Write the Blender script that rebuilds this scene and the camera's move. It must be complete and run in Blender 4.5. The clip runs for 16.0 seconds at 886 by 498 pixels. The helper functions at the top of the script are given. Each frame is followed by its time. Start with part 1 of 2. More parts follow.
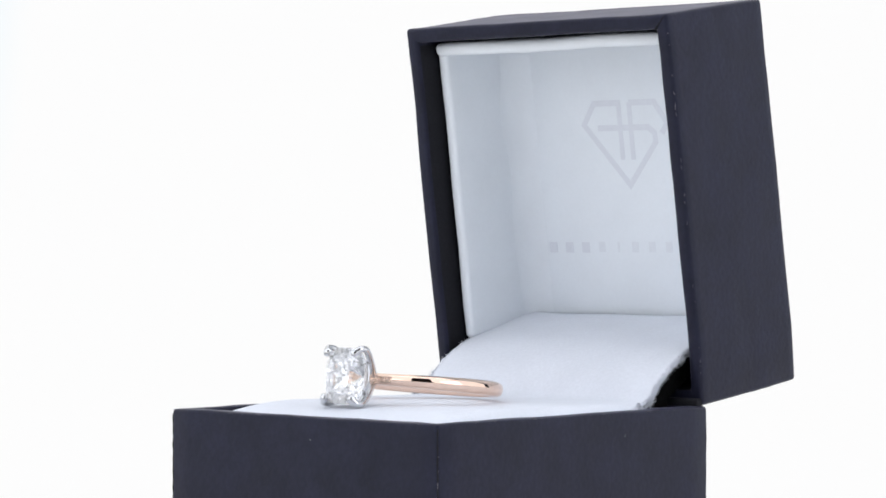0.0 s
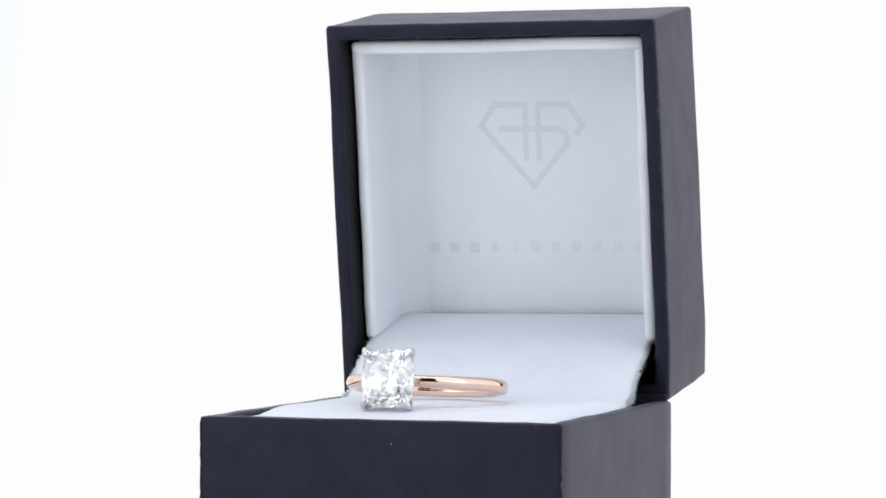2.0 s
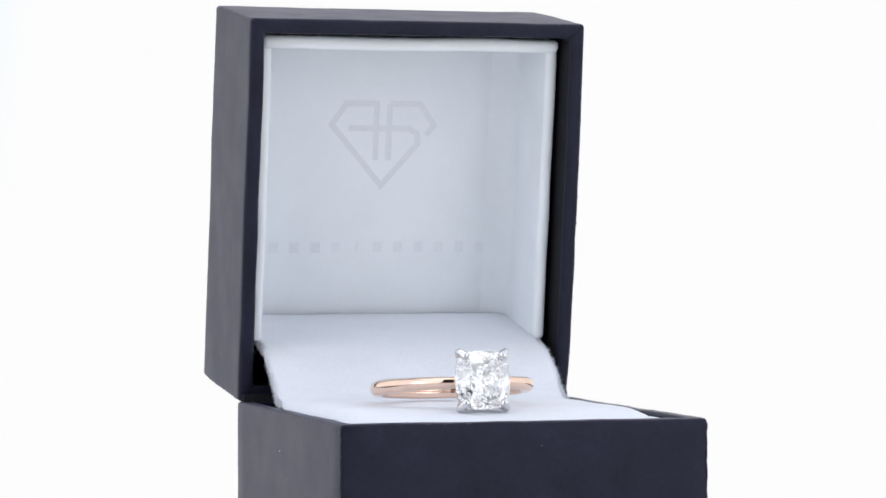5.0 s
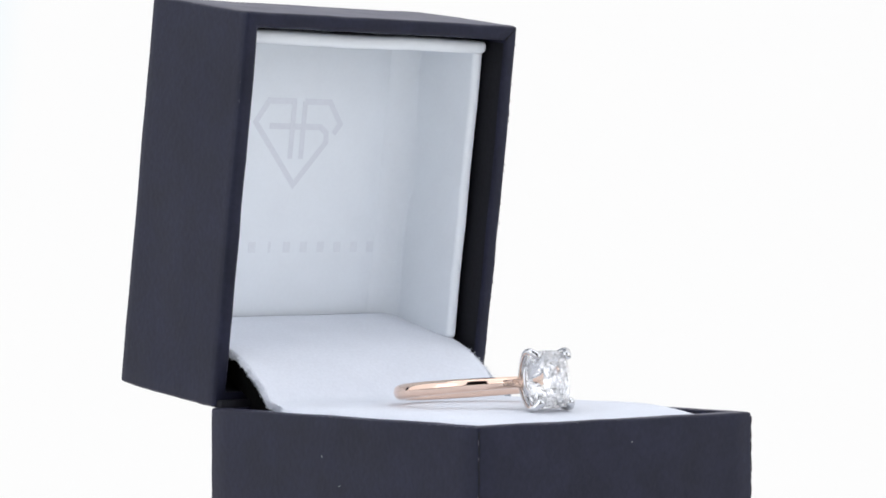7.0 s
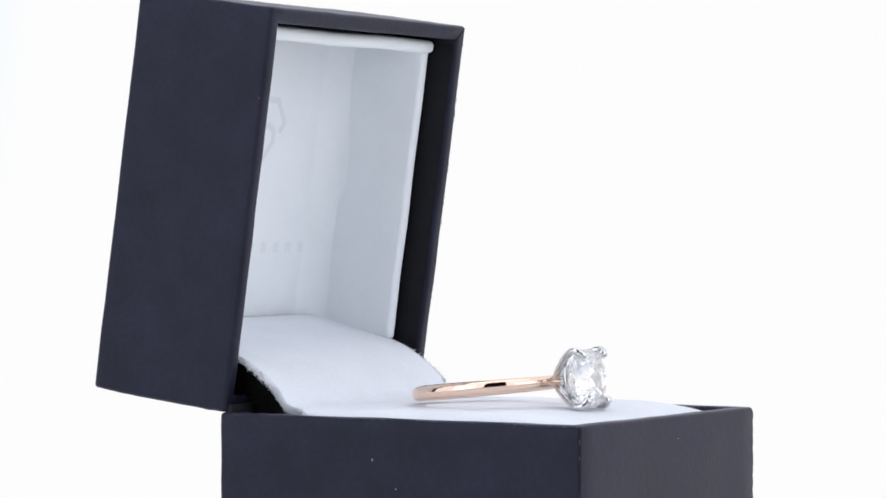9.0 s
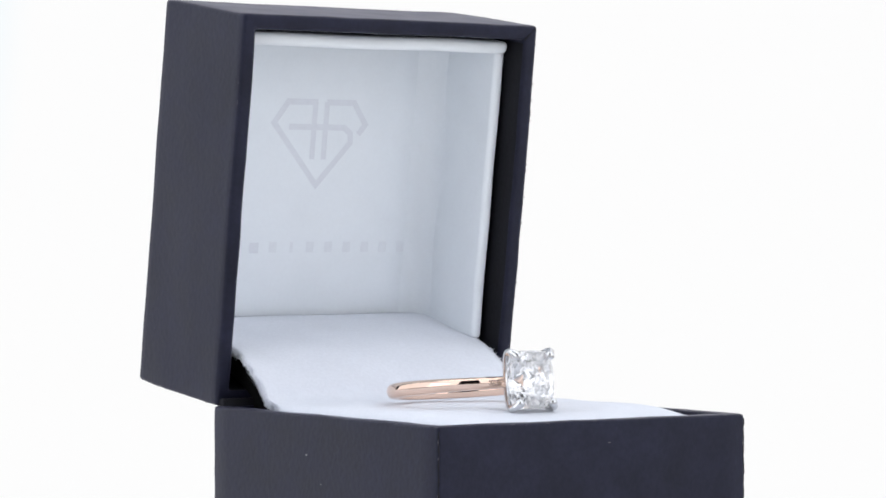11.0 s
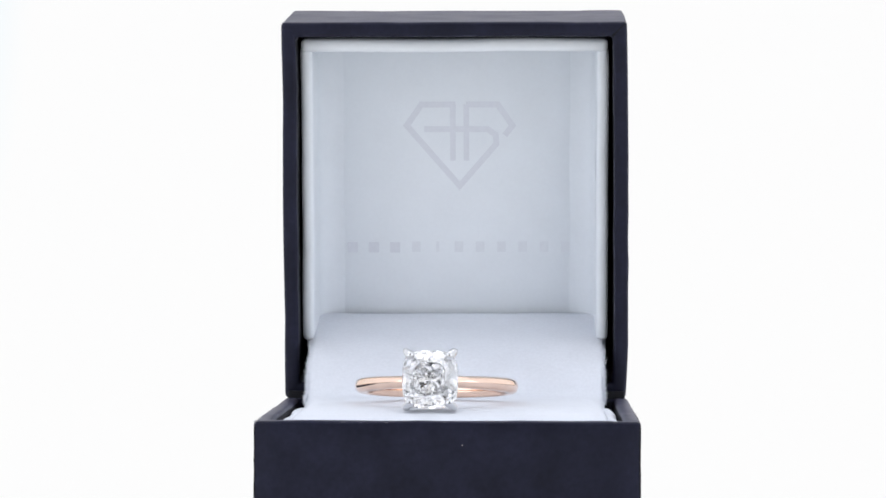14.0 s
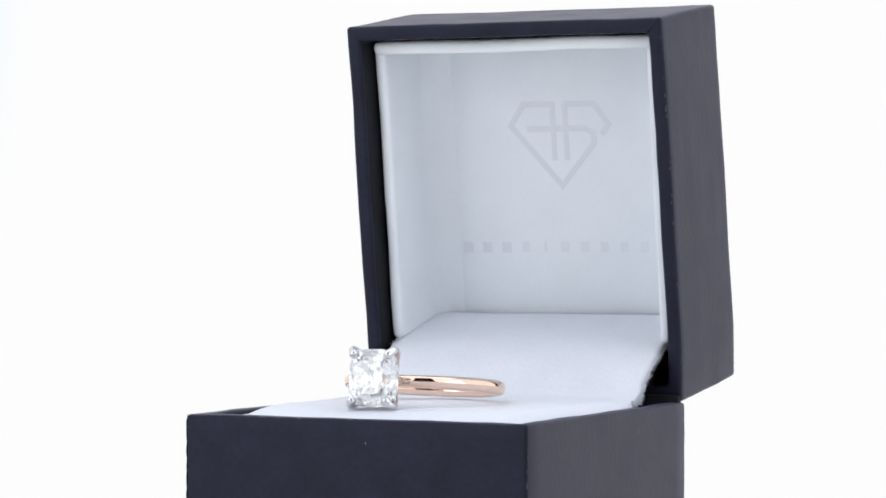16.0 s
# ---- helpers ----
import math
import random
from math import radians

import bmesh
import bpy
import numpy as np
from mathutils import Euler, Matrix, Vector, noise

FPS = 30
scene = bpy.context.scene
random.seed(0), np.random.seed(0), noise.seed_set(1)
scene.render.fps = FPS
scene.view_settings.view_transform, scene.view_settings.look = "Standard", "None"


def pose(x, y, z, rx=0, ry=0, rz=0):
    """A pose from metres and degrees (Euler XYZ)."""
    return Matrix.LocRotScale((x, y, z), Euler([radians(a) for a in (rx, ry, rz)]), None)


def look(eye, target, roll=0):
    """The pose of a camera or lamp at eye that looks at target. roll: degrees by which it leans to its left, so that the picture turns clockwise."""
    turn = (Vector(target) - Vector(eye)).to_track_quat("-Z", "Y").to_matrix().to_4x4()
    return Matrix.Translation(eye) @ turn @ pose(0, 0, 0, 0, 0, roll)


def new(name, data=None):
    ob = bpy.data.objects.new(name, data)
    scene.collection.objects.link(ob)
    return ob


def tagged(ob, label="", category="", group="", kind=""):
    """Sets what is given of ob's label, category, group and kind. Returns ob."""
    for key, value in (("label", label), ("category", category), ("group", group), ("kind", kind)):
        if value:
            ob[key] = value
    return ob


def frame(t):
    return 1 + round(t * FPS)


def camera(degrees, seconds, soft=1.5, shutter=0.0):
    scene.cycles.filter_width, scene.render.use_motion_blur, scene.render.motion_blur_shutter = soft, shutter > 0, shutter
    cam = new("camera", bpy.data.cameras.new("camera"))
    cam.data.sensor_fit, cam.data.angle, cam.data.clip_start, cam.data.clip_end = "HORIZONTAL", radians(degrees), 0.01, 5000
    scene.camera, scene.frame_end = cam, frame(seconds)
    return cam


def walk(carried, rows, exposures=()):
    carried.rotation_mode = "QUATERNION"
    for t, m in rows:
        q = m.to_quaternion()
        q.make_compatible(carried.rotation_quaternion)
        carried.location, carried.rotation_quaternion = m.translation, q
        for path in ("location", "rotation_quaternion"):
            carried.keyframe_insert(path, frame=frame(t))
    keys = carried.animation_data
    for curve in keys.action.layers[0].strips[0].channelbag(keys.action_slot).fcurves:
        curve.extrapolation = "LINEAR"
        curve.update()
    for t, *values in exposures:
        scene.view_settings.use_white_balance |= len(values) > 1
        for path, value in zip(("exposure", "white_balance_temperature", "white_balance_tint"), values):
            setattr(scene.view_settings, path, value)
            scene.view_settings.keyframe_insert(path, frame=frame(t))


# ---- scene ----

# ---------------- camera: it stands still before a turntable ----------------
TOP = 0.030                      # height of the box's lower half, table at z = 0
cam = camera(16.064, 16.0, soft=1.65)
EYE = pose(0.0, -0.41102, TOP + 0.02377, 90 - 0.42356, -0.015, 0)
walk(cam, [(0.0, EYE), (16.0, EYE)], exposures=[(0.0, 0.0), (16.0, 0.0)])

AXIS = Vector((0.00515, 0.0, 0.0))          # the turntable's axis
RATE, T_FRONT, T_BACK, TURN_MAX = 12.03, 3.558, 13.876, 60.6


def turn(t):
    """Degrees that the turntable has turned: one way, a short stop, and back."""
    return min(RATE * (t - T_FRONT), TURN_MAX, RATE * (T_BACK - t))


# ---------------- light: a white light tent, open towards the camera ----------------
world = bpy.data.worlds.new("studio_world")
world.use_nodes = True
world.node_tree.nodes["Background"].inputs[0].default_value = (0.9, 0.95, 1.0, 1)
world.node_tree.nodes["Background"].inputs[1].default_value = 0.02
scene.world = world
scene.cycles.max_bounces, scene.cycles.glossy_bounces, scene.cycles.transmission_bounces = 20, 20, 20     # the cut stone needs them


def area(name, m, w, h, power, colour):
    data = bpy.data.lights.new(name, "AREA")
    data.shape, data.size, data.size_y, data.energy, data.color = "RECTANGLE", w, h, power, colour
    ob = new(name, data)
    ob.matrix_world = m
    return ob


COOL = (0.900, 0.915, 1.0)
area("softbox_light", look((-0.30, -0.28, 0.17), (0, 0, 0.05)), 0.22, 0.34, 0.19, COOL)
area("softbox_light", look((0.30, -0.28, 0.17), (0, 0, 0.05)), 0.22, 0.34, 0.19, COOL)
area("overhead_light", look((0.0, -0.16, 0.66), (0, 0.0, 0)), 0.7, 0.4, 0.14, COOL)
# unseen fill lamp, added to brighten the front cloth that the stone mirrors
area("front_cloth_fill", look((0.0, 0.02, 0.70), (0, -0.40, 0.22)), 0.6, 0.12, 0.5, COOL)


# ---------------- materials ----------------
def material(name, base, rough=0.5, metal=0.0, grain=0.0, grain_size=0.0006, blotch=0.0, blotch_size=0.01, bump=0.0, wear=0.0, **more):
    """Principled surface with grain and blotches at two real-world scales."""
    m = bpy.data.materials.new(name)
    m.use_nodes = True
    nt = m.node_tree
    b = nt.nodes["Principled BSDF"]
    b.inputs["Base Color"].default_value = (*base, 1)
    b.inputs["Roughness"].default_value = rough
    b.inputs["Metallic"].default_value = metal
    for key, value in more.items():
        b.inputs[key.replace("_", " ")].default_value = value
    if not (grain or blotch or bump):
        return m
    co = nt.nodes.new("ShaderNodeTexCoord")
    fine, wide = nt.nodes.new("ShaderNodeTexNoise"), nt.nodes.new("ShaderNodeTexNoise")
    fine.inputs["Scale"].default_value, fine.inputs["Detail"].default_value = 1 / grain_size, 5
    wide.inputs["Scale"].default_value, wide.inputs["Detail"].default_value = 1 / blotch_size, 4
    for n in (fine, wide):
        nt.links.new(co.outputs["Object"], n.inputs["Vector"])
    last = None
    for n, amount in ((fine, grain), (wide, blotch)):
        if not amount:
            continue
        ramp = nt.nodes.new("ShaderNodeMapRange")
        ramp.inputs["From Min"].default_value, ramp.inputs["From Max"].default_value = 0.3, 0.7
        ramp.inputs["To Min"].default_value, ramp.inputs["To Max"].default_value = 1 - amount, 1 + amount
        nt.links.new(n.outputs["Fac"], ramp.inputs["Value"])
        mul = nt.nodes.new("ShaderNodeVectorMath")
        mul.operation = "SCALE"
        if last is None:
            mul.inputs[0].default_value = base
        else:
            nt.links.new(last.outputs[0], mul.inputs[0])
        nt.links.new(ramp.outputs[0], mul.inputs["Scale"])
        last = mul
    if last is not None:
        nt.links.new(last.outputs[0], b.inputs["Base Color"])
    if wear:                     # rubbed patches are smoother
        rub = nt.nodes.new("ShaderNodeMapRange")
        rub.inputs["From Min"].default_value, rub.inputs["From Max"].default_value = 0.35, 0.65
        rub.inputs["To Min"].default_value, rub.inputs["To Max"].default_value = rough - wear, rough + wear
        nt.links.new(wide.outputs["Fac"], rub.inputs["Value"])
        nt.links.new(rub.outputs[0], b.inputs["Roughness"])
    if bump:
        bp = nt.nodes.new("ShaderNodeBump")
        bp.inputs["Strength"].default_value, bp.inputs["Distance"].default_value = bump, grain_size * 0.3
        nt.links.new(fine.outputs["Fac"], bp.inputs["Height"])
        nt.links.new(bp.outputs[0], b.inputs["Normal"])
    return m


def glow(name, colour, strength):
    m = bpy.data.materials.new(name)
    m.use_nodes = True
    b = m.node_tree.nodes["Principled BSDF"]
    b.inputs["Base Color"].default_value = (0.02, 0.02, 0.02, 1)
    b.inputs["Specular IOR Level"].default_value = 0.0
    b.inputs["Emission Color"].default_value = (*colour, 1)
    b.inputs["Emission Strength"].default_value = strength
    return m


PAPER = material("navy_textured_paper", (0.0080, 0.0086, 0.0180), 0.44, Specular_IOR_Level=0.26, Specular_Tint=(0.74, 0.76, 1.0, 1), Sheen_Weight=0.12, Sheen_Roughness=0.40, Sheen_Tint=(0.70, 0.68, 1.0, 1), grain=0.20, grain_size=0.0007, blotch=0.34, blotch_size=0.005, bump=0.16, wear=0.03)
INNER = material("black_card", (0.009, 0.009, 0.012), 0.7, Specular_IOR_Level=0.18, grain=0.2, grain_size=0.0006, bump=0.3)
# near black, standing in for the shade under the cushion
GAP_BLACK = material("gap_black", (0.004, 0.004, 0.004), 0.95, Specular_IOR_Level=0.05, grain=0.3, grain_size=0.0007, bump=0.6)
LINING = material("white_satin_lining", (0.785, 0.82, 0.858), 0.62, grain=0.008, grain_size=0.0005, blotch=0.02, blotch_size=0.008, bump=0.05)
VELVET = material("white_velvet", (0.735, 0.757, 0.81), 0.85, grain=0.03, grain_size=0.0004, blotch=0.02, blotch_size=0.006, bump=0.25)
EMBOSS = material("pale_grey_foil", (0.695, 0.718, 0.768), 0.5, grain=0.02, grain_size=0.0006)
EMBOSS_PALE = material("pale_grey_print", (0.735, 0.763, 0.805), 0.5, grain=0.02, grain_size=0.0006)
WORN = material("scuffed_paper", (0.085, 0.08, 0.10), 0.7, grain=0.3, grain_size=0.0004)
DUST = material("pale_dust", (0.75, 0.75, 0.72), 0.8)
GOLD = material("polished_rose_gold", (0.88, 0.65, 0.52), 0.05, 1.0, grain=0.03, grain_size=0.0012)
WHITE_GOLD = material("polished_white_gold", (0.68, 0.68, 0.69), 0.10, 1.0, grain=0.03, grain_size=0.001)
# unseen tent cloth; its emission is added to brighten the stone and the lining
TENT = material("self_lit_tent_fabric", (0.78, 0.80, 0.82), 0.9, grain=0.03, grain_size=0.003, bump=0.1, Emission_Color=(*COOL, 1), Emission_Strength=0.30)
FRONT_TENT = material("front_self_lit_tent_fabric", (0.78, 0.80, 0.82), 0.9, grain=0.03, grain_size=0.003, bump=0.1, Emission_Color=(*COOL, 1), Emission_Strength=0.42)
DARK = material("dark_room_paint", (0.03, 0.03, 0.032), 0.8, grain=0.1, grain_size=0.01)
# emission keeps table and backdrop evenly white, in place of lamps on them
BACK = glow("glowing_white_acrylic", (1.0, 1.0, 1.0), 0.96)


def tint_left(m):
    """Paints a cooler band into the backdrop's glow, left of the box."""
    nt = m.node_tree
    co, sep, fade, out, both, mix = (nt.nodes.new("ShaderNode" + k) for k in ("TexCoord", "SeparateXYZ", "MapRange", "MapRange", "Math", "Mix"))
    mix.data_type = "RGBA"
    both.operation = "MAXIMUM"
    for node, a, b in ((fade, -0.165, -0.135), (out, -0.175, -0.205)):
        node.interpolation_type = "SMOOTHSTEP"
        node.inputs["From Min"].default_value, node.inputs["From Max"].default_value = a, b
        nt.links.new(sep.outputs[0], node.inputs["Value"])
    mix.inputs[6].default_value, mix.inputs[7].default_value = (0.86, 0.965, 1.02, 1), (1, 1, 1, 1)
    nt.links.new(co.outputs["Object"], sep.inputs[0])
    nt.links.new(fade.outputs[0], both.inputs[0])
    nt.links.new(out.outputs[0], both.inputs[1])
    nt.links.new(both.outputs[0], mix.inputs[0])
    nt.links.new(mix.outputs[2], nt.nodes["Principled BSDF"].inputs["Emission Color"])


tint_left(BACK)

STONE = bpy.data.materials.new("clear_brilliant_stone")
STONE.use_nodes = True
_nt = STONE.node_tree
_nt.nodes.remove(_nt.nodes["Principled BSDF"])
_g = _nt.nodes.new("ShaderNodeBsdfGlass")
_g.inputs["IOR"].default_value, _g.inputs["Roughness"].default_value = 2.42, 0.0
_nt.links.new(_g.outputs[0], _nt.nodes["Material Output"].inputs[0])


# ---------------- building helpers (millimetres inside) ----------------
MM = 0.001


def part(name, bm, mat, parent=None, label="", smooth=None, kind=""):
    """Links a bmesh, given in millimetres, as one mesh object under a thing or a part."""
    bmesh.ops.scale(bm, vec=(MM, MM, MM), verts=bm.verts)
    bmesh.ops.recalc_face_normals(bm, faces=bm.faces)
    me = bpy.data.meshes.new(name)
    bm.to_mesh(me)
    bm.free()
    me.materials.append(mat)
    ob = new(name, me)
    if parent is not None:
        ob.parent = parent
    if smooth is not None:
        me.shade_smooth()
        me.set_sharp_from_angle(angle=radians(smooth))
    return tagged(ob, label, kind=kind)


def block(bm, x0, x1, y0, y1, z0, z1, r=0.0, seg=2, m=None):
    """A box with rounded edges."""
    got = bmesh.ops.create_cube(bm, size=1)["verts"]
    for v in got:
        v.co = Vector(((x0 + x1) / 2 + v.co.x * (x1 - x0), (y0 + y1) / 2 + v.co.y * (y1 - y0), (z0 + z1) / 2 + v.co.z * (z1 - z0)))
    if r:
        edges = list({e for v in got for e in v.link_edges})
        got = bmesh.ops.bevel(bm, geom=edges, offset=r, segments=seg, affect="EDGES", profile=0.5)["verts"]
        got = list({w for v in got for f in v.link_faces for w in f.verts})
    if m is not None:
        bmesh.ops.transform(bm, matrix=m, verts=got)
    return got


def shell(bm, sx, sy, depth, wall, r, wobble=0.0, seed=0):
    """An open-topped box: opening at z = 0, floor at z = -depth, walls that thick, edges rounded by r."""
    hx, hy = sx / 2, sy / 2
    bottom = [bm.verts.new((x, y, -depth)) for x, y in ((-hx, -hy), (hx, -hy), (hx, hy), (-hx, hy))]
    rings = [bottom]
    for ix, iz in ((0, 0), (wall, 0), (wall, -(depth - wall))):
        rings.append([bm.verts.new((math.copysign(abs(v.co.x) - ix, v.co.x), math.copysign(abs(v.co.y) - ix, v.co.y), iz)) for v in bottom])
    for a, b in zip(rings, rings[1:]):
        for i in range(4):
            bm.faces.new((a[i], a[(i + 1) % 4], b[(i + 1) % 4], b[i]))
    bm.faces.new(bottom[::-1])
    for f in [bm.faces.new(rings[3])] + [f for v in rings[3] for f in v.link_faces]:
        f.material_index = 1     # the plain card inside
    bm.normal_update()
    bmesh.ops.subdivide_edges(bm, edges=[e for e in bm.edges if e.calc_length() > 5], cuts=13, use_grid_fill=True)
    bm.normal_update()
    sharp = [e for e in bm.edges if len(e.link_faces) == 2 and abs(e.calc_face_angle(0)) > 0.5 and max(v.co.z for v in e.verts) > -depth + 0.001 - 2 * depth
             and not (abs(e.verts[0].co.z + depth - wall) < 1e-4 and abs(e.verts[1].co.z + depth - wall) < 1e-4)]
    bmesh.ops.bevel(bm, geom=sharp, offset=r, segments=3, affect="EDGES", profile=0.5, clamp_overlap=True)
    if wobble:
        for v in bm.verts:
            n = noise.noise_vector(v.co * 0.09 + Vector((seed, 3.1 * seed, 0)))
            n2 = noise.noise_vector(v.co * 0.5 + Vector((seed, 0, 1.7)))
            v.co += n * wobble + n2 * wobble * 0.6


def tube(bm, points, radii, n=10, closed=False, cap=True, squash=1.0):
    """A round bar through the points, with a radius at each."""
    pts = [Vector(p) for p in points]
    rings, up = [], None
    k = len(pts)
    for i, p in enumerate(pts):
        if closed:
            way = (pts[(i + 1) % k] - pts[i - 1]).normalized()
        else:
            way = (pts[min(i + 1, k - 1)] - pts[max(i - 1, 0)]).normalized()
        if up is None:
            up = way.orthogonal().normalized()
        up = (up - way * up.dot(way)).normalized()
        side = way.cross(up)
        r = radii[i] if hasattr(radii, "__len__") else radii
        rings.append([bm.verts.new(p + (up * math.cos(2 * math.pi * j / n) + side * math.sin(2 * math.pi * j / n) * squash) * r) for j in range(n)])
    for i in range(k if closed else k - 1):
        a, b = rings[i], rings[(i + 1) % k]
        for j in range(n):
            bm.faces.new((a[j], a[(j + 1) % n], b[(j + 1) % n], b[j]))
    if cap and not closed:
        bm.faces.new(rings[0][::-1])
        bm.faces.new(rings[-1])


def smooth_line(points, steps=6):
    """A Catmull-Rom line through the points."""
    p = [Vector(q) for q in points]
    p = [2 * p[0] - p[1]] + p + [2 * p[-1] - p[-2]]
    out = []
    for i in range(1, len(p) - 2):
        for s in range(steps):
            t = s / steps
            a, b, c, d = p[i - 1], p[i], p[i + 1], p[i + 2]
            out.append(0.5 * ((2 * b) + (c - a) * t + (2 * a - 5 * b + 4 * c - d) * t * t + (3 * b - a - 3 * c + d) * t ** 3))
    out.append(p[-2])
    return out


# ---------------- the studio ----------------
def studio():
    def sheet(name, label, mat, corners, thick, kind="structure"):
        bm = bmesh.new()
        block(bm, *corners)
        return tagged(part(name, bm, mat), label, kind=kind)

    # an acrylic shooting table that sweeps up behind into the backdrop; its white is emission
    bm = bmesh.new()
    line = [(-600, 0), (400, 0)] + [(400 + 300 * math.sin(a), 300 - 300 * math.cos(a)) for a in np.linspace(0.1, math.pi / 2, 16)] + [(700, 1100)]
    for i, (y, z) in enumerate(line):
        for x in (-900, 900):
            bm.verts.new((x, y, z))
    v = list(bm.verts)
    for i in range(len(line) - 1):
        bm.faces.new((v[2 * i], v[2 * i + 1], v[2 * i + 3], v[2 * i + 2]))
    sweep = tagged(part("backdrop", bm, BACK, smooth=30), "white acrylic shooting table sweeping up into a backdrop, with added glow and cool left tint", kind="structure")
    sweep.modifiers.new("sheet", "SOLIDIFY").thickness = 0.004
    # tent panels out of view, glowing by themselves as soft fill
    sheet("wall_left", "unseen white light tent side with added glow", TENT, (-700, -690, -400, 700, 0, 760), 10)
    sheet("wall_right", "unseen white light tent side with added glow", TENT, (690, 700, -400, 700, 0, 760), 10)
    sheet("ceiling", "unseen white light tent roof with added glow", TENT, (-700, 700, -400, 700, 760, 770), 10)
    # the tent's front, with a slot for the lens
    bm = bmesh.new()
    for c in ((-700, -115, 0, 760), (115, 700, 0, 760)):
        block(bm, c[0], c[1], -386, -380, c[2], c[3])
    tagged(part("wall_front", bm, FRONT_TENT), "unseen white tent front cloth with added glow and a lens slot", kind="structure")
    # the dark room behind the camera
    bm = bmesh.new()
    for c in ((-1500, 1500, -1310, -1300, -12, 1500), (-1510, -1500, -1300, 930, -12, 1500), (1500, 1510, -1300, 930, -12, 1500),
              (-1500, 1500, 930, 940, -12, 1500)):
        block(bm, *c)
    tagged(part("wall_room", bm, DARK), "dark painted studio room walls", kind="structure")
    sheet("ceiling_room", "dark painted studio room ceiling", DARK, (-1500, 1500, -1300, 930, 1500, 1510), 10)
    sheet("floor", "dark studio room floor", DARK, (-1500, 1500, -1300, 930, -40, -30), 10)


studio()

# ---------------- the ring box ----------------
BOX_W, BOX_D, BOX_H = 47.2, 52.26, 30.0
LID_W, LID_L, LID_K, LID_LEAN = 46.9, 51.87, 20.7, 8.27
WALL = 2.0
Z0 = BOX_H                       # rim of the lower half above the table
HINGE = Vector((-0.19, BOX_D / 2 - 0.35, Z0 + 0.05))
_c, _s = math.cos(radians(LID_LEAN)), math.sin(radians(LID_LEAN))
LID_M = Matrix(((1, 0, 0, HINGE.x), (0, -_s, -_c, HINGE.y), (0, _c, -_s, HINGE.z), (0, 0, 0, 1)))


def in_lid(x0, x1, u0, u1, d0, d1, r=0.0, seg=2, bm=None):
    """A rounded block inside the lid: across, up from the hinge, and depth behind the opening."""
    block(bm, x0, x1, u0, u1, -d1, -d0, r, seg, LID_M)


PAD = [(-24.3, -2.2), (-23.6, -1.2), (-22.0, -0.45), (-19.0, 0.15), (-15.0, 0.60), (-10.0, 0.75), (-4.0, 0.72), (2.0, 0.70), (8.0, 0.66),
       (13.0, 0.62), (16.2, 0.62), (17.7, 0.92), (18.7, 1.60), (19.9, 3.20), (22.2, 5.10), (25.2, 6.85), (28.0, 8.00), (33.0, 9.40), (37.5, 10.6), (40.4, 11.3)]
PAD_X = 20.15


def uneven(bm, amount, seed):
    """Padding under cloth is never quite flat."""
    bmesh.ops.subdivide_edges(bm, edges=[e for e in bm.edges if e.calc_length() > 8], cuts=9, use_grid_fill=True)
    for v in bm.verts:
        v.co += noise.noise_vector(v.co * 0.11 + Vector((seed, 0, 0))) * amount + noise.noise_vector(v.co * 0.4 + Vector((0, seed, 0))) * amount * 0.4


def pad_line(steps=5):
    return [(p.y, p.z) for p in smooth_line([(0, y, z) for y, z in PAD], steps)]


def twist(bm):
    """The lid stands a little twisted on its hinge."""
    for v in bm.verts:
        v.co.y -= max(0.0, v.co.x / 23) * (0.40 + 0.24 * (v.co.z - Z0) / 52)


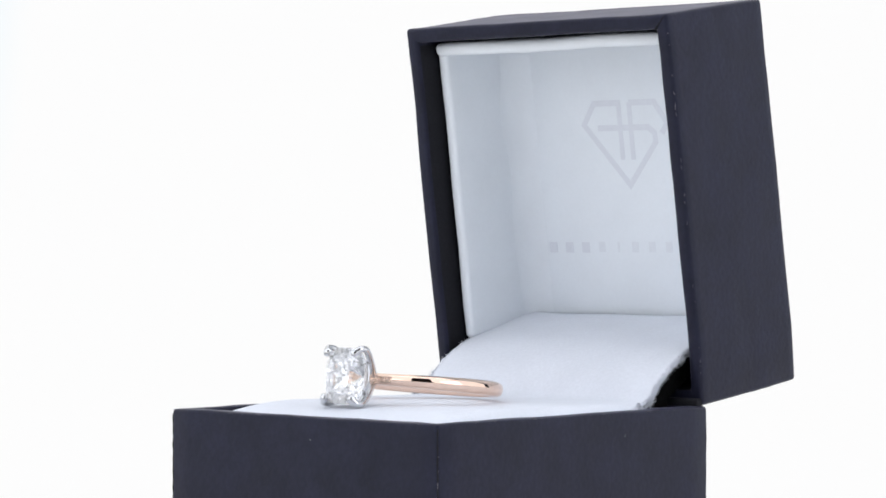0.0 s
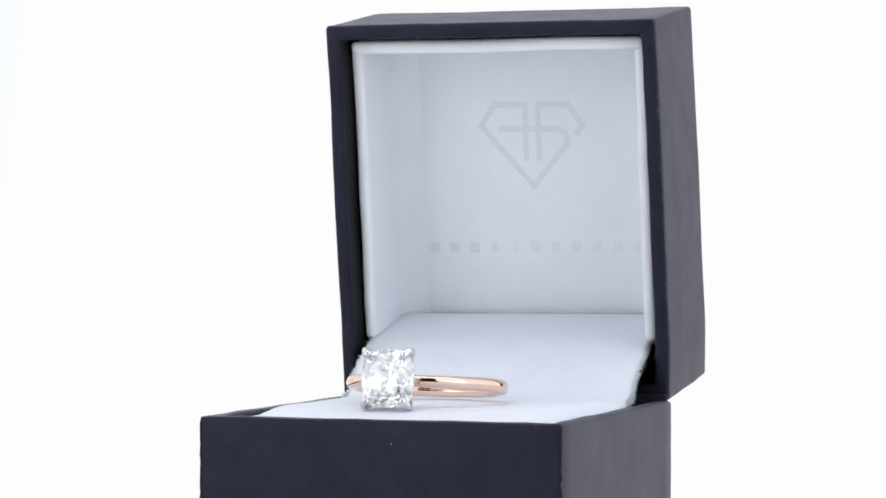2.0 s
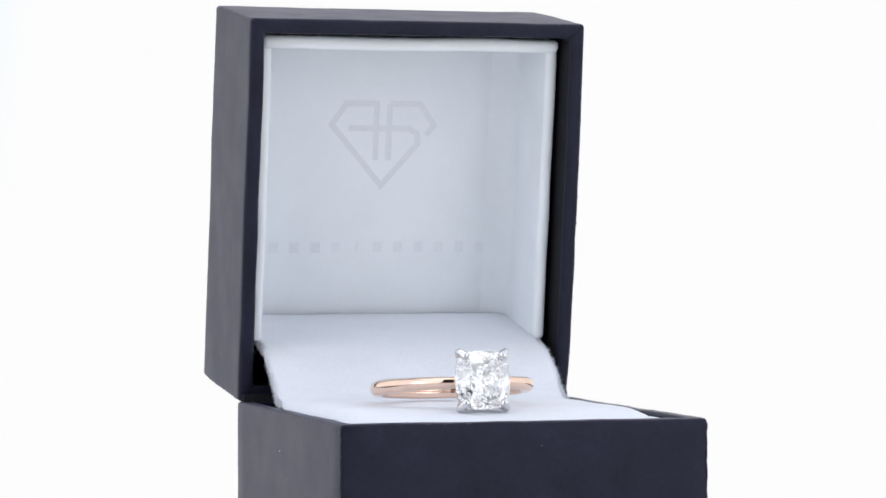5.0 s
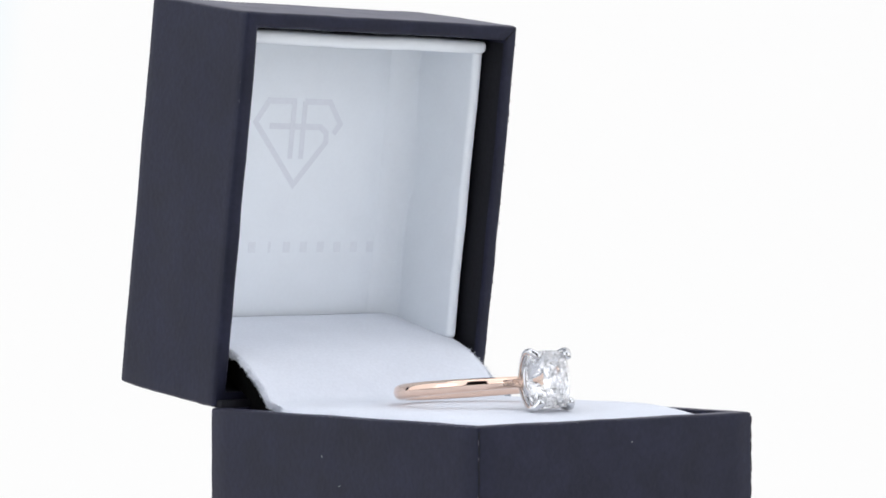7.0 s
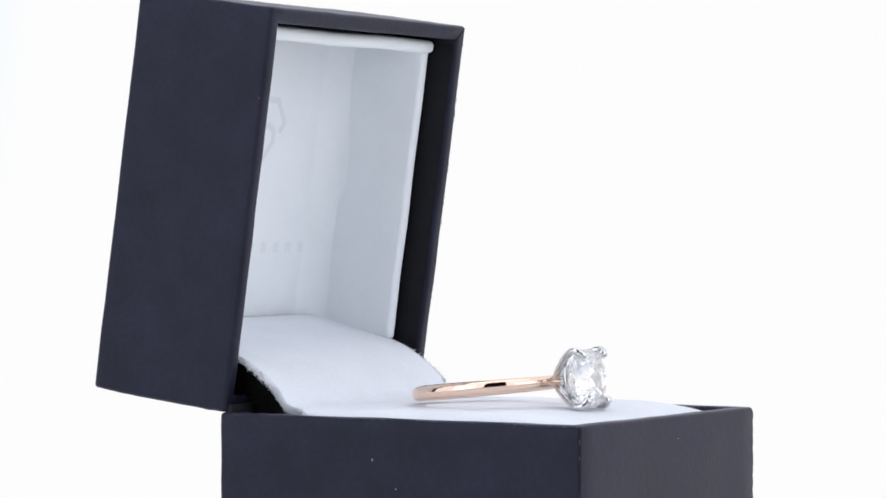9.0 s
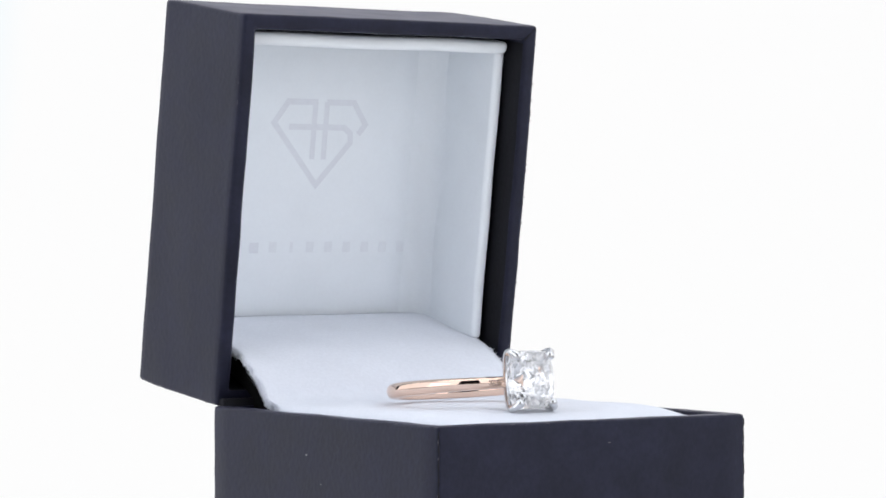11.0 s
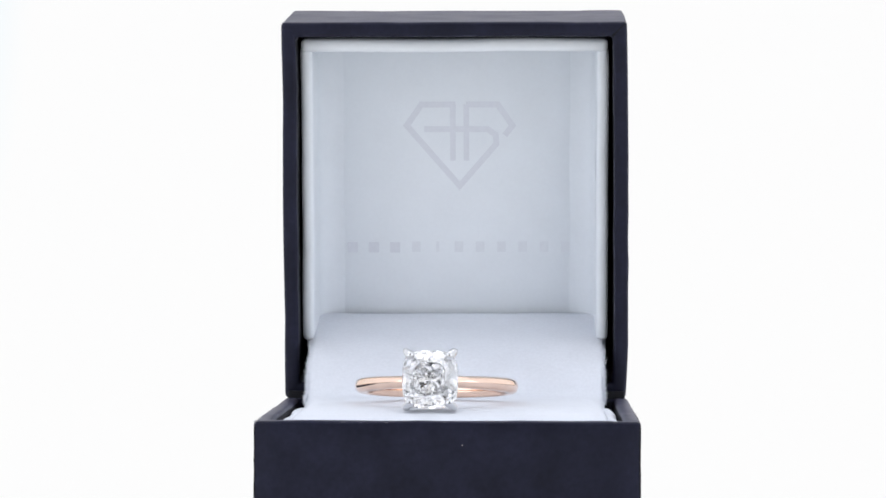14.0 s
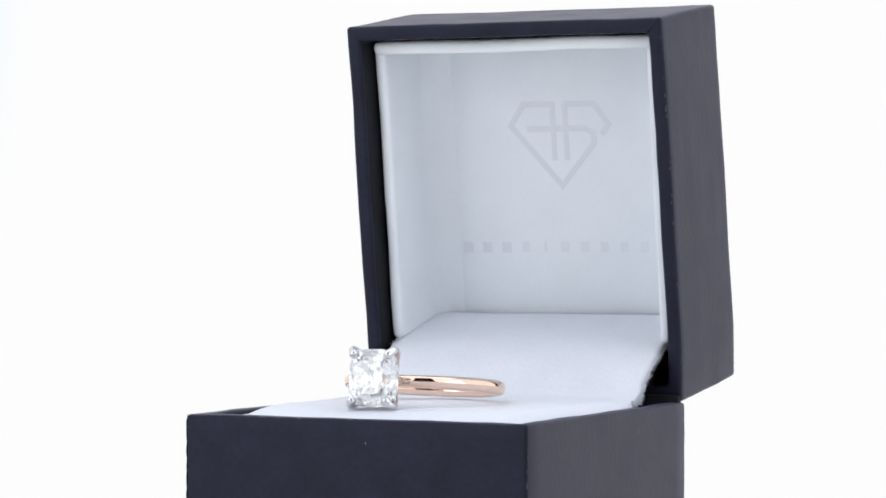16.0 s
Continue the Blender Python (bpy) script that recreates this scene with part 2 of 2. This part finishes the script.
def ring_box():
    box = tagged(new("ring_box"), "open navy paper-covered ring box with white lining", "ring box")
    bm = bmesh.new()
    shell(bm, BOX_W, BOX_D, BOX_H, WALL, 0.45, 0.11, 2)
    bmesh.ops.translate(bm, vec=(0, 0, Z0), verts=bm.verts)
    base = part("base", bm, PAPER, box, "navy textured paper lower half", smooth=50)
    base.data.materials.append(INNER)

    bm = bmesh.new()
    shell(bm, LID_W, LID_L, LID_K, WALL, 0.50, 0.12, 5)
    bmesh.ops.translate(bm, vec=(0, LID_L / 2, 0), verts=bm.verts)
    for v in bm.verts:           # the board bulges a little, and sags behind the hinge
        up = min(1.0, max(0.0, v.co.y / LID_L))
        if v.co.x > 18:
            v.co.x += 0.44 * min(1.0, 0.35 + 6 * up) * (1 - up ** 3)
        if v.co.z > -LID_K / 2:
            v.co.z += 0.36 * (1 - max(0.0, v.co.x / 23.5))
        if v.co.y < 4:
            v.co.y -= 0.33 * min(1.0, -v.co.z / LID_K * 1.4) if v.co.z < 0 else 0.0
    bmesh.ops.transform(bm, matrix=LID_M, verts=bm.verts)
    twist(bm)
    lid = part("lid", bm, PAPER, box, "navy textured paper lid standing open", smooth=50)
    lid.data.materials.append(INNER)

    bm = bmesh.new()
    block(bm, -23.2, 23.2, BOX_D / 2 - 1.7, BOX_D / 2 - 0.35, Z0 - 1.2, Z0 + 1.0, 0.3, 3)
    part("hinge", bm, INNER, lid, "folded navy paper hinge", smooth=50)

    for sx in (-1, 1):           # mitred folds of the covering paper at the rim's corners
        bm = bmesh.new()
        tube(bm, [LID_M @ Vector((sx * (LID_W / 2 - k), LID_L - k, 0.02)) for k in (0.35, 0.9, 1.5, 2.0)], [0.05, 0.09, 0.10, 0.13], 6)
        twist(bm)
        part("paper_fold", bm, INNER, lid, "dark mitred paper fold")

    # the lid's white padding, panel by panel
    for s in (-1, 1):
        bm = bmesh.new()
        in_lid(min(s * 19.5, s * 21.15), max(s * 19.5, s * 21.15), 7.4, 48.3, 3.2, 17.6, 0.7, 4, bm)
        uneven(bm, 0.12, 3 + s)
        part("side_lining", bm, LINING, lid, "white padded lining", smooth=40)
    bm = bmesh.new()
    in_lid(-21.0, 21.0, 47.6, 49.4, 2.5, 17.6, 0.75, 4, bm)
    uneven(bm, 0.14, 9)
    part("top_lining", bm, LINING, lid, "white padded lining", smooth=40)
    bm = bmesh.new()
    in_lid(-21.2, 21.2, 2.2, 49.5, 17.0, 18.0, 0.2, 2, bm)
    back = part("back_lining", bm, LINING, lid, "white lining with a debossed gem emblem", smooth=40)
    emblem(back)
    for s in (-1, 1):            # the cloth rounds the corners between the side and back panels
        bm = bmesh.new()
        arc = [(19.60 - 3.6 + 3.6 * math.cos(a), 16.996 - 3.6 + 3.6 * math.sin(a)) for a in np.linspace(0, math.pi / 2, 9)] + [(19.9, 17.4)]
        rows = [[bm.verts.new(LID_M @ Vector((s * (x + 0.06 * math.sin(u * 0.31 + s)), u, -d))) for x, d in arc] for u in np.linspace(7.5, 47.7, 14)]
        for a, b in zip(rows, rows[1:]):
            for i in range(len(arc)):
                k = (i + 1) % len(arc)
                bm.faces.new((a[i], a[k], b[k], b[i]))
        bm.faces.new(rows[0])
        bm.faces.new(rows[-1][::-1])
        part("corner_lining", bm, LINING, lid, "white padded lining", smooth=40)

    # the cushion, which runs on over the hinge into the lid
    line = pad_line()
    bm = bmesh.new()
    rows = []
    xs = [-PAD_X + 2 * PAD_X * i / 56 for i in range(57)]
    for y, z in line:
        row = []
        for x in xs:
            e = max(0.0, (abs(x) - (PAD_X - 3.0)) / 3.0)
            low = 1.6 * e * e * min(1.0, max(0.0, 1 - (y - 12) / 6))
            soft = 0.10 * noise.noise(Vector((x * 0.13, y * 0.13, 2.0)))
            row.append(bm.verts.new((x, y, Z0 + z - low + soft)))
        rows.append(row)
    for a, b in zip(rows, rows[1:]):
        for i in range(len(xs) - 1):
            bm.faces.new((a[i], a[i + 1], b[i + 1], b[i]))
    pad = part("cushion", bm, VELVET, box, "white velvet cushion curving up into the lid", smooth=60)
    thick = pad.modifiers.new("cloth", "SOLIDIFY")
    thick.thickness, thick.offset = 0.0007, -1

    # added black block, so the shaded gap under the cushion stays dark
    bm = bmesh.new()
    under = [(y, z - 0.9) for y, z in line if y > -22]
    poly = under + [(40.4, 8.6), (27.5, 3.2), (23.6, 0.8), (23.6, -6.0), (-22.0, -6.0)]
    for s in (-1, 1):
        ring = [bm.verts.new((s * 18.9, y, Z0 + z)) for y, z in poly]
        bm.faces.new(ring)
    v = bm.verts[:]
    k = len(poly)
    for i in range(k):
        bm.faces.new((v[i], v[(i + 1) % k], v[k + (i + 1) % k], v[k + i]))
    part("gap_block", bm, GAP_BLACK, pad, "black block added to darken the gap under the cushion")

    # tucked rolls of cloth between the cushion and the walls
    for s in (-1, 1):
        bm = bmesh.new()
        line = [(s * (20.40 + 0.12 * math.sin(0.4 * y + s)), y, Z0 - 1.35 + 0.10 * math.sin(0.3 * y)) for y in np.linspace(-22.6, 15.6, 28)]
        tube(bm, line, [0.82 * min(1.0, 0.35 + 0.3 * min(i, 27 - i)) for i in range(28)], 12)
        part("side_roll", bm, VELVET, pad, "tucked roll of white velvet", smooth=70)

    # frayed cut edges of the velvet
    rnd = random.Random(7)
    edge = [(y, z) for y, z in pad_line(14) if 15.5 < y < 35]
    for s in (-1, 1):
        bm = bmesh.new()
        tufts = [(rnd.choice(edge), rnd.uniform(0.35, 1.0), rnd.uniform(-0.6, 0.6)) for _ in range(90)]
        for _ in range(2400):
            (y, z), size, lean = rnd.choice(tufts)
            p = Vector((s * (PAD_X - 0.15), y + rnd.gauss(0, 0.16), Z0 + z - rnd.uniform(0.0, 0.8)))
            way = Vector((s * rnd.uniform(0.3, 1.0), lean + rnd.uniform(-0.4, 0.4), rnd.uniform(-0.9, 0.4))).normalized()
            far = p + way * size * rnd.uniform(0.35, 1.0)
            a = way.orthogonal().normalized() * 0.05
            b = way.cross(a).normalized() * 0.05
            w = [bm.verts.new(q) for q in (p + a, p - a * 0.5 + b, p - a * 0.5 - b, far)]
            for f in ((0, 1, 3), (1, 2, 3), (2, 0, 3)):
                bm.faces.new([w[i] for i in f])
        part("frayed_edge", bm, VELVET, pad, "frayed white velvet fibres", kind="stuff")

    # scuffs where the paper is worn along the edges
    hx, hy = BOX_W / 2 - 0.12, BOX_D / 2 - 0.12
    lines = [((sx * hx, -hy, Z0 - 0.4), (sx * hx, -hy, Z0 - 14), 9) for sx in (-1, 1)]
    lines += [((-hx, -hy, Z0 - 0.12), (hx, -hy, Z0 - 0.12), 16)] + [((sx * hx, -hy, Z0 - 0.12), (sx * hx, hy, Z0 - 0.12), 26) for sx in (-1, 1)]
    for a, b, count in lines:
        a, b = Vector(a), Vector(b)
        way = (b - a).normalized()
        bm = bmesh.new()
        for _ in range(count):
            p = a.lerp(b, rnd.random())
            off = Vector([rnd.uniform(-0.07, 0.07) for _ in range(3)])
            tip = p + off + way * rnd.uniform(0.15, 0.9) + Vector([rnd.uniform(-0.05, 0.05) for _ in range(3)])
            r = rnd.uniform(0.03, 0.075)
            tube(bm, [p + off, (p + off + tip) / 2, tip], [r * 0.4, r, r * 0.3], 5)
        part("worn_edge", bm, WORN, base, "pale scuffs along a worn paper edge", kind="stuff")

    for sx in (-1, 1):           # seams of the covering paper down the front corners
        bm = bmesh.new()
        line = [(sx * (BOX_W / 2 - 0.16 + 0.03 * math.sin(1.3 * k + sx)), -BOX_D / 2 + 0.10, Z0 - 0.6 - 0.6 * k) for k in range(34)]
        tube(bm, line, [0.09 + 0.04 * math.sin(2.1 * k) for k in range(34)], 6)
        part("paper_fold", bm, INNER, base, "dark seam in the covering paper")

    # worn edges of the lid
    lx = LID_W / 2 - 0.15
    lines = [((sx * lx, 3, -0.15), (sx * lx, LID_L - 1, -0.15), 22) for sx in (-1, 1)]
    lines += [((-lx, LID_L - 0.15, -0.15), (lx, LID_L - 0.15, -0.15), 14)] + [((sx * lx, LID_L - 0.15, -0.5), (sx * lx, LID_L - 0.15, -LID_K + 0.5), 12) for sx in (-1, 1)]
    lines += [((sx * lx, 0.1, -1), (sx * lx, -0.1, -LID_K + 0.5), 12) for sx in (-1, 1)]
    for a, b, count in lines:
        a, b = Vector(a), Vector(b)
        way = (b - a).normalized()
        bm = bmesh.new()
        for _ in range(count):
            p = a.lerp(b, rnd.random())
            if p.x > 18:
                up = min(1.0, max(0.0, p.y / LID_L))
                p.x += 0.44 * min(1.0, 0.35 + 6 * up) * (1 - up ** 3)
            p += Vector([rnd.uniform(-0.06, 0.06) for _ in range(3)])
            tip = p + way * rnd.uniform(0.1, 0.6)
            r = rnd.uniform(0.03, 0.065)
            tube(bm, [LID_M @ q for q in (p, (p + tip) / 2, tip)], [r * 0.4, r, r * 0.3], 5)
        twist(bm)
        part("worn_edge", bm, WORN, lid, "pale scuffs along a worn paper edge", kind="stuff")

    # specks of dust on the paper
    for x, y, z, r in ((1.9, -BOX_D / 2, -2.9, 0.065), (-BOX_W / 2, 3.1, -5.1, 0.075), (-BOX_W / 2, -0.3, -8.6, 0.06), (10.2, -BOX_D / 2, -2.6, 0.05),
                       (BOX_W / 2, 9.0, -3.0, 0.05)):
        bm = bmesh.new()
        bmesh.ops.create_icosphere(bm, subdivisions=1, radius=r)
        bmesh.ops.translate(bm, vec=(x, y, Z0 + z), verts=bm.verts)
        part("dust_speck", bm, DUST, base, "pale speck of dust")
    return box


def emblem(back):
    """A gem outline with bars in it, and a row of small bars below, pressed into the lining."""
    def stroke(points, w, h):
        """One strip with mitred joints, h proud of the lining."""
        pts = [Vector(p) for p in points]
        bm = bmesh.new()
        rows = []
        for i, p in enumerate(pts):
            a = (p - pts[i - 1]).normalized() if i else (pts[1] - p).normalized()
            b = (pts[i + 1] - p).normalized() if i < len(pts) - 1 else a
            way = (a + b).normalized()
            n = Vector((-way.y, way.x)) * (w / 2 / max(0.5, way.dot(a)))
            rows.append([bm.verts.new(LID_M @ Vector((q.x, q.y, d))) for q, d in ((p + n, -17.03), (p + n, -17.0 + h), (p - n, -17.0 + h), (p - n, -17.03))])
        for a, b in zip(rows, rows[1:]):
            for j in range(3):
                bm.faces.new((a[j], a[j + 1], b[j + 1], b[j]))
        bm.faces.new(rows[0])
        bm.faces.new(rows[-1][::-1])
        part("emblem_stroke", bm, EMBOSS, back, "pale grey pressed line")

    cx, cu = 0.40, 35.85
    g = lambda x, u: (cx + x, cu + u)
    stroke([g(-0.6, 3.0), g(-5.4, 3.0), g(-7.5, 0.0), g(0.0, -8.6), g(5.2, -2.6), g(5.1, -1.3), g(4.0, -0.5), g(-5.0, -0.5)], 0.85, 0.020)
    stroke([g(0.9, 3.0), g(5.4, 3.0), g(7.5, 0.0), g(6.4, -1.4)], 0.85, 0.024)
    stroke([g(-0.95, 3.0), g(-0.95, -5.0)], 0.8, 0.030)
    stroke([g(0.95, 3.0), g(0.95, -5.0)], 0.8, 0.034)
    for i in range(11):
        x = -14.9 + i * 3.03
        wide, low, mat = (0.72, 17.65, EMBOSS) if i < 3 else (0.22 if i == 4 else 0.62, 17.75, EMBOSS_PALE)
        bm = bmesh.new()
        in_lid(x - wide, x + wide, low, low + 1.5, 16.975, 17.03, 0.0, 1, bm)
        part("lettering_bar", bm, mat, back, "pale grey pressed bar")


# ---------------- the ring ----------------
def outline(a, b, power, k, n, shift=0.0):
    """A cushion-shaped outline of n points, scaled by k."""
    out = []
    for i in range(n):
        t = 2 * math.pi * (i + shift) / n
        c, s = math.cos(t), math.sin(t)
        r = (abs(c / a) ** power + abs(s / b) ** power) ** (-1 / power)
        out.append((r * c * k, r * s * k))
    return out


def diamond_ring():
    ring = tagged(new("diamond_ring"), "rose gold solitaire ring with a cushion-cut diamond in white gold prongs", "ring")
    # band: a half-round hoop, slimmer towards the head
    bm = bmesh.new()
    rows = []
    n, R = 144, 10.57
    out = [(0.0, 0.0), (0.05, 0.006), (0.12, 0.022), (0.42, 0.10), (0.58, 0.16), (0.74, 0.28), (0.88, 0.48), (1.0, 0.82)]
    for i in range(n):
        phi = 2 * math.pi * i / n               # 0 at the head
        f = 0.5 + 0.5 * math.cos(phi)
        half = 0.5 * (1.98 - 0.46 * f ** 3)
        thick = 1.75 - 0.25 * f ** 3
        prof = out + [(1.0, thick - 0.4), (0.93, thick - 0.12), (0.75, thick - 0.03), (0.0, thick)]
        prof = prof + [(-z, w) for z, w in prof[-2:0:-1]]
        row = []
        for z, w in prof:
            r = R - w
            row.append(bm.verts.new((r * math.sin(phi), -r * math.cos(phi), z * half)))
        rows.append(row)
    k = len(rows[0])
    for i in range(n):
        a, b = rows[i], rows[(i + 1) % n]
        for j in range(k):
            bm.faces.new((a[j], a[(j + 1) % k], b[(j + 1) % k], b[j]))
    part("band", bm, GOLD, ring, "polished rose gold band", smooth=70)

    # head: gallery rail, base and four claw prongs
    bm = bmesh.new()
    rail = [(x, -12.2, z) for x, z in outline(3.5, 3.65, 3.0, 0.60, 40)]
    tube(bm, rail, 0.33, 8, closed=True)
    head = part("head", bm, WHITE_GOLD, ring, "white gold basket setting", smooth=60)
    bm = bmesh.new()
    tube(bm, [(0, -9.2, 0), (0, -9.6, 0), (0, -10.2, 0), (0, -10.6, 0)], [0.75, 0.95, 1.0, 0.7], 16)
    part("collar", bm, WHITE_GOLD, head, smooth=60)
    for sx in (-1, 1):
        for sz in (-1, 1):
            bm = bmesh.new()
            line = smooth_line([(sx * 0.45, -9.7, sz * 0.45), (sx * 1.25, -10.8, sz * 1.45), (sx * 2.15, -12.2, sz * 2.6), (sx * 2.85, -13.5, sz * 3.35),
                                (sx * 3.00, -14.2, sz * 3.52), (sx * 2.92, -14.75, sz * 3.42), (sx * 2.50, -15.12, sz * 2.98), (sx * 2.12, -15.36, sz * 2.56)], 5)
            m = len(line)
            rad = [0.52 - 0.08 * math.sin(math.pi * i / (m - 1)) if i < m - 8 else (0.54, 0.57, 0.60, 0.62, 0.60, 0.53, 0.40, 0.17)[i - m + 8] for i in range(m)]
            tube(bm, line, rad, 12)
            part("prong", bm, WHITE_GOLD, head, smooth=60)

    # stone: a modified cushion cut with many small uneven facets; its table faces away from the band
    rnd = random.Random(11)
    n = 24

    def fall(k, a, b):           # height gone through between the girdle and the share k of the outline, for slopes from b at the girdle to a at the axis
        return 3.55 * sum(math.tan(radians(a + (b - a) * (k + (1 - k) * (i + 0.5) / 20))) * (1 - k) / 20 for i in range(20))

    bm = bmesh.new()
    rings = []
    tiers = [(0.58, -1, 0.0), (0.70, -1, 0.035), (0.82, -1, 0.045), (0.93, -1, 0.035), (1.0, -1, 0.0), (1.0, 1, 0.0), (0.92, 1, 0.05),
             (0.80, 1, 0.075), (0.67, 1, 0.08), (0.54, 1, 0.075), (0.41, 1, 0.065), (0.28, 1, 0.045), (0.15, 1, 0.02)]
    for i, (k, side, rough) in enumerate(tiers):
        row = []
        for j in range(n):
            kk = k * (1 + (rnd.uniform(-0.035, 0.035) if rough else 0))
            x, z = outline(3.50, 3.66, 3.4 if k > 0.5 else 2.6, kk, n, 0.5 * (i % 2) + (rnd.uniform(-0.2, 0.2) if rough else 0))[j]
            d = -0.10 - fall(kk, 24, 46) if side < 0 else 0.08 + fall(kk, 39.5, 46)
            row.append(bm.verts.new((x, d + rnd.uniform(-rough, rough) - 14.15, z)))
        rings.append(row)
    for i, (a, b) in enumerate(zip(rings, rings[1:])):
        for j in range(n):
            if i % 2 == 0:       # the next ring is half a step on
                bm.faces.new((a[j], a[(j + 1) % n], b[j]))
                bm.faces.new((a[(j + 1) % n], b[(j + 1) % n], b[j]))
            else:
                bm.faces.new((a[j], b[(j + 1) % n], b[j]))
                bm.faces.new((a[j], a[(j + 1) % n], b[(j + 1) % n]))
    bm.faces.new(rings[0])
    tip = bm.verts.new((0, 0.08 + fall(0.0, 39.5, 46) - 14.15, 0))
    for j in range(n):
        bm.faces.new((rings[-1][j], rings[-1][(j + 1) % n], tip))
    part("stone", bm, STONE, ring, "clear cushion-cut diamond")
    return ring


box = ring_box()
jewel = diamond_ring()
BOX_AT = pose(-0.00389, -0.00361, 0)
RING_AT = BOX_AT @ pose(-0.00194, -0.00153, TOP + 0.00302, -6.2, 0, -1.7)


# ---------------- what moves ----------------
def motions():
    times = sorted({0.25 * i for i in range(65)} | {8.4, 8.6, 8.7, 8.833, 9.033})
    for thing, at in ((box, BOX_AT), (jewel, RING_AT)):
        walk(thing, [(t, Matrix.Translation(AXIS) @ pose(0, 0, 0, 0, 0, turn(t)) @ at) for t in times])


motions()
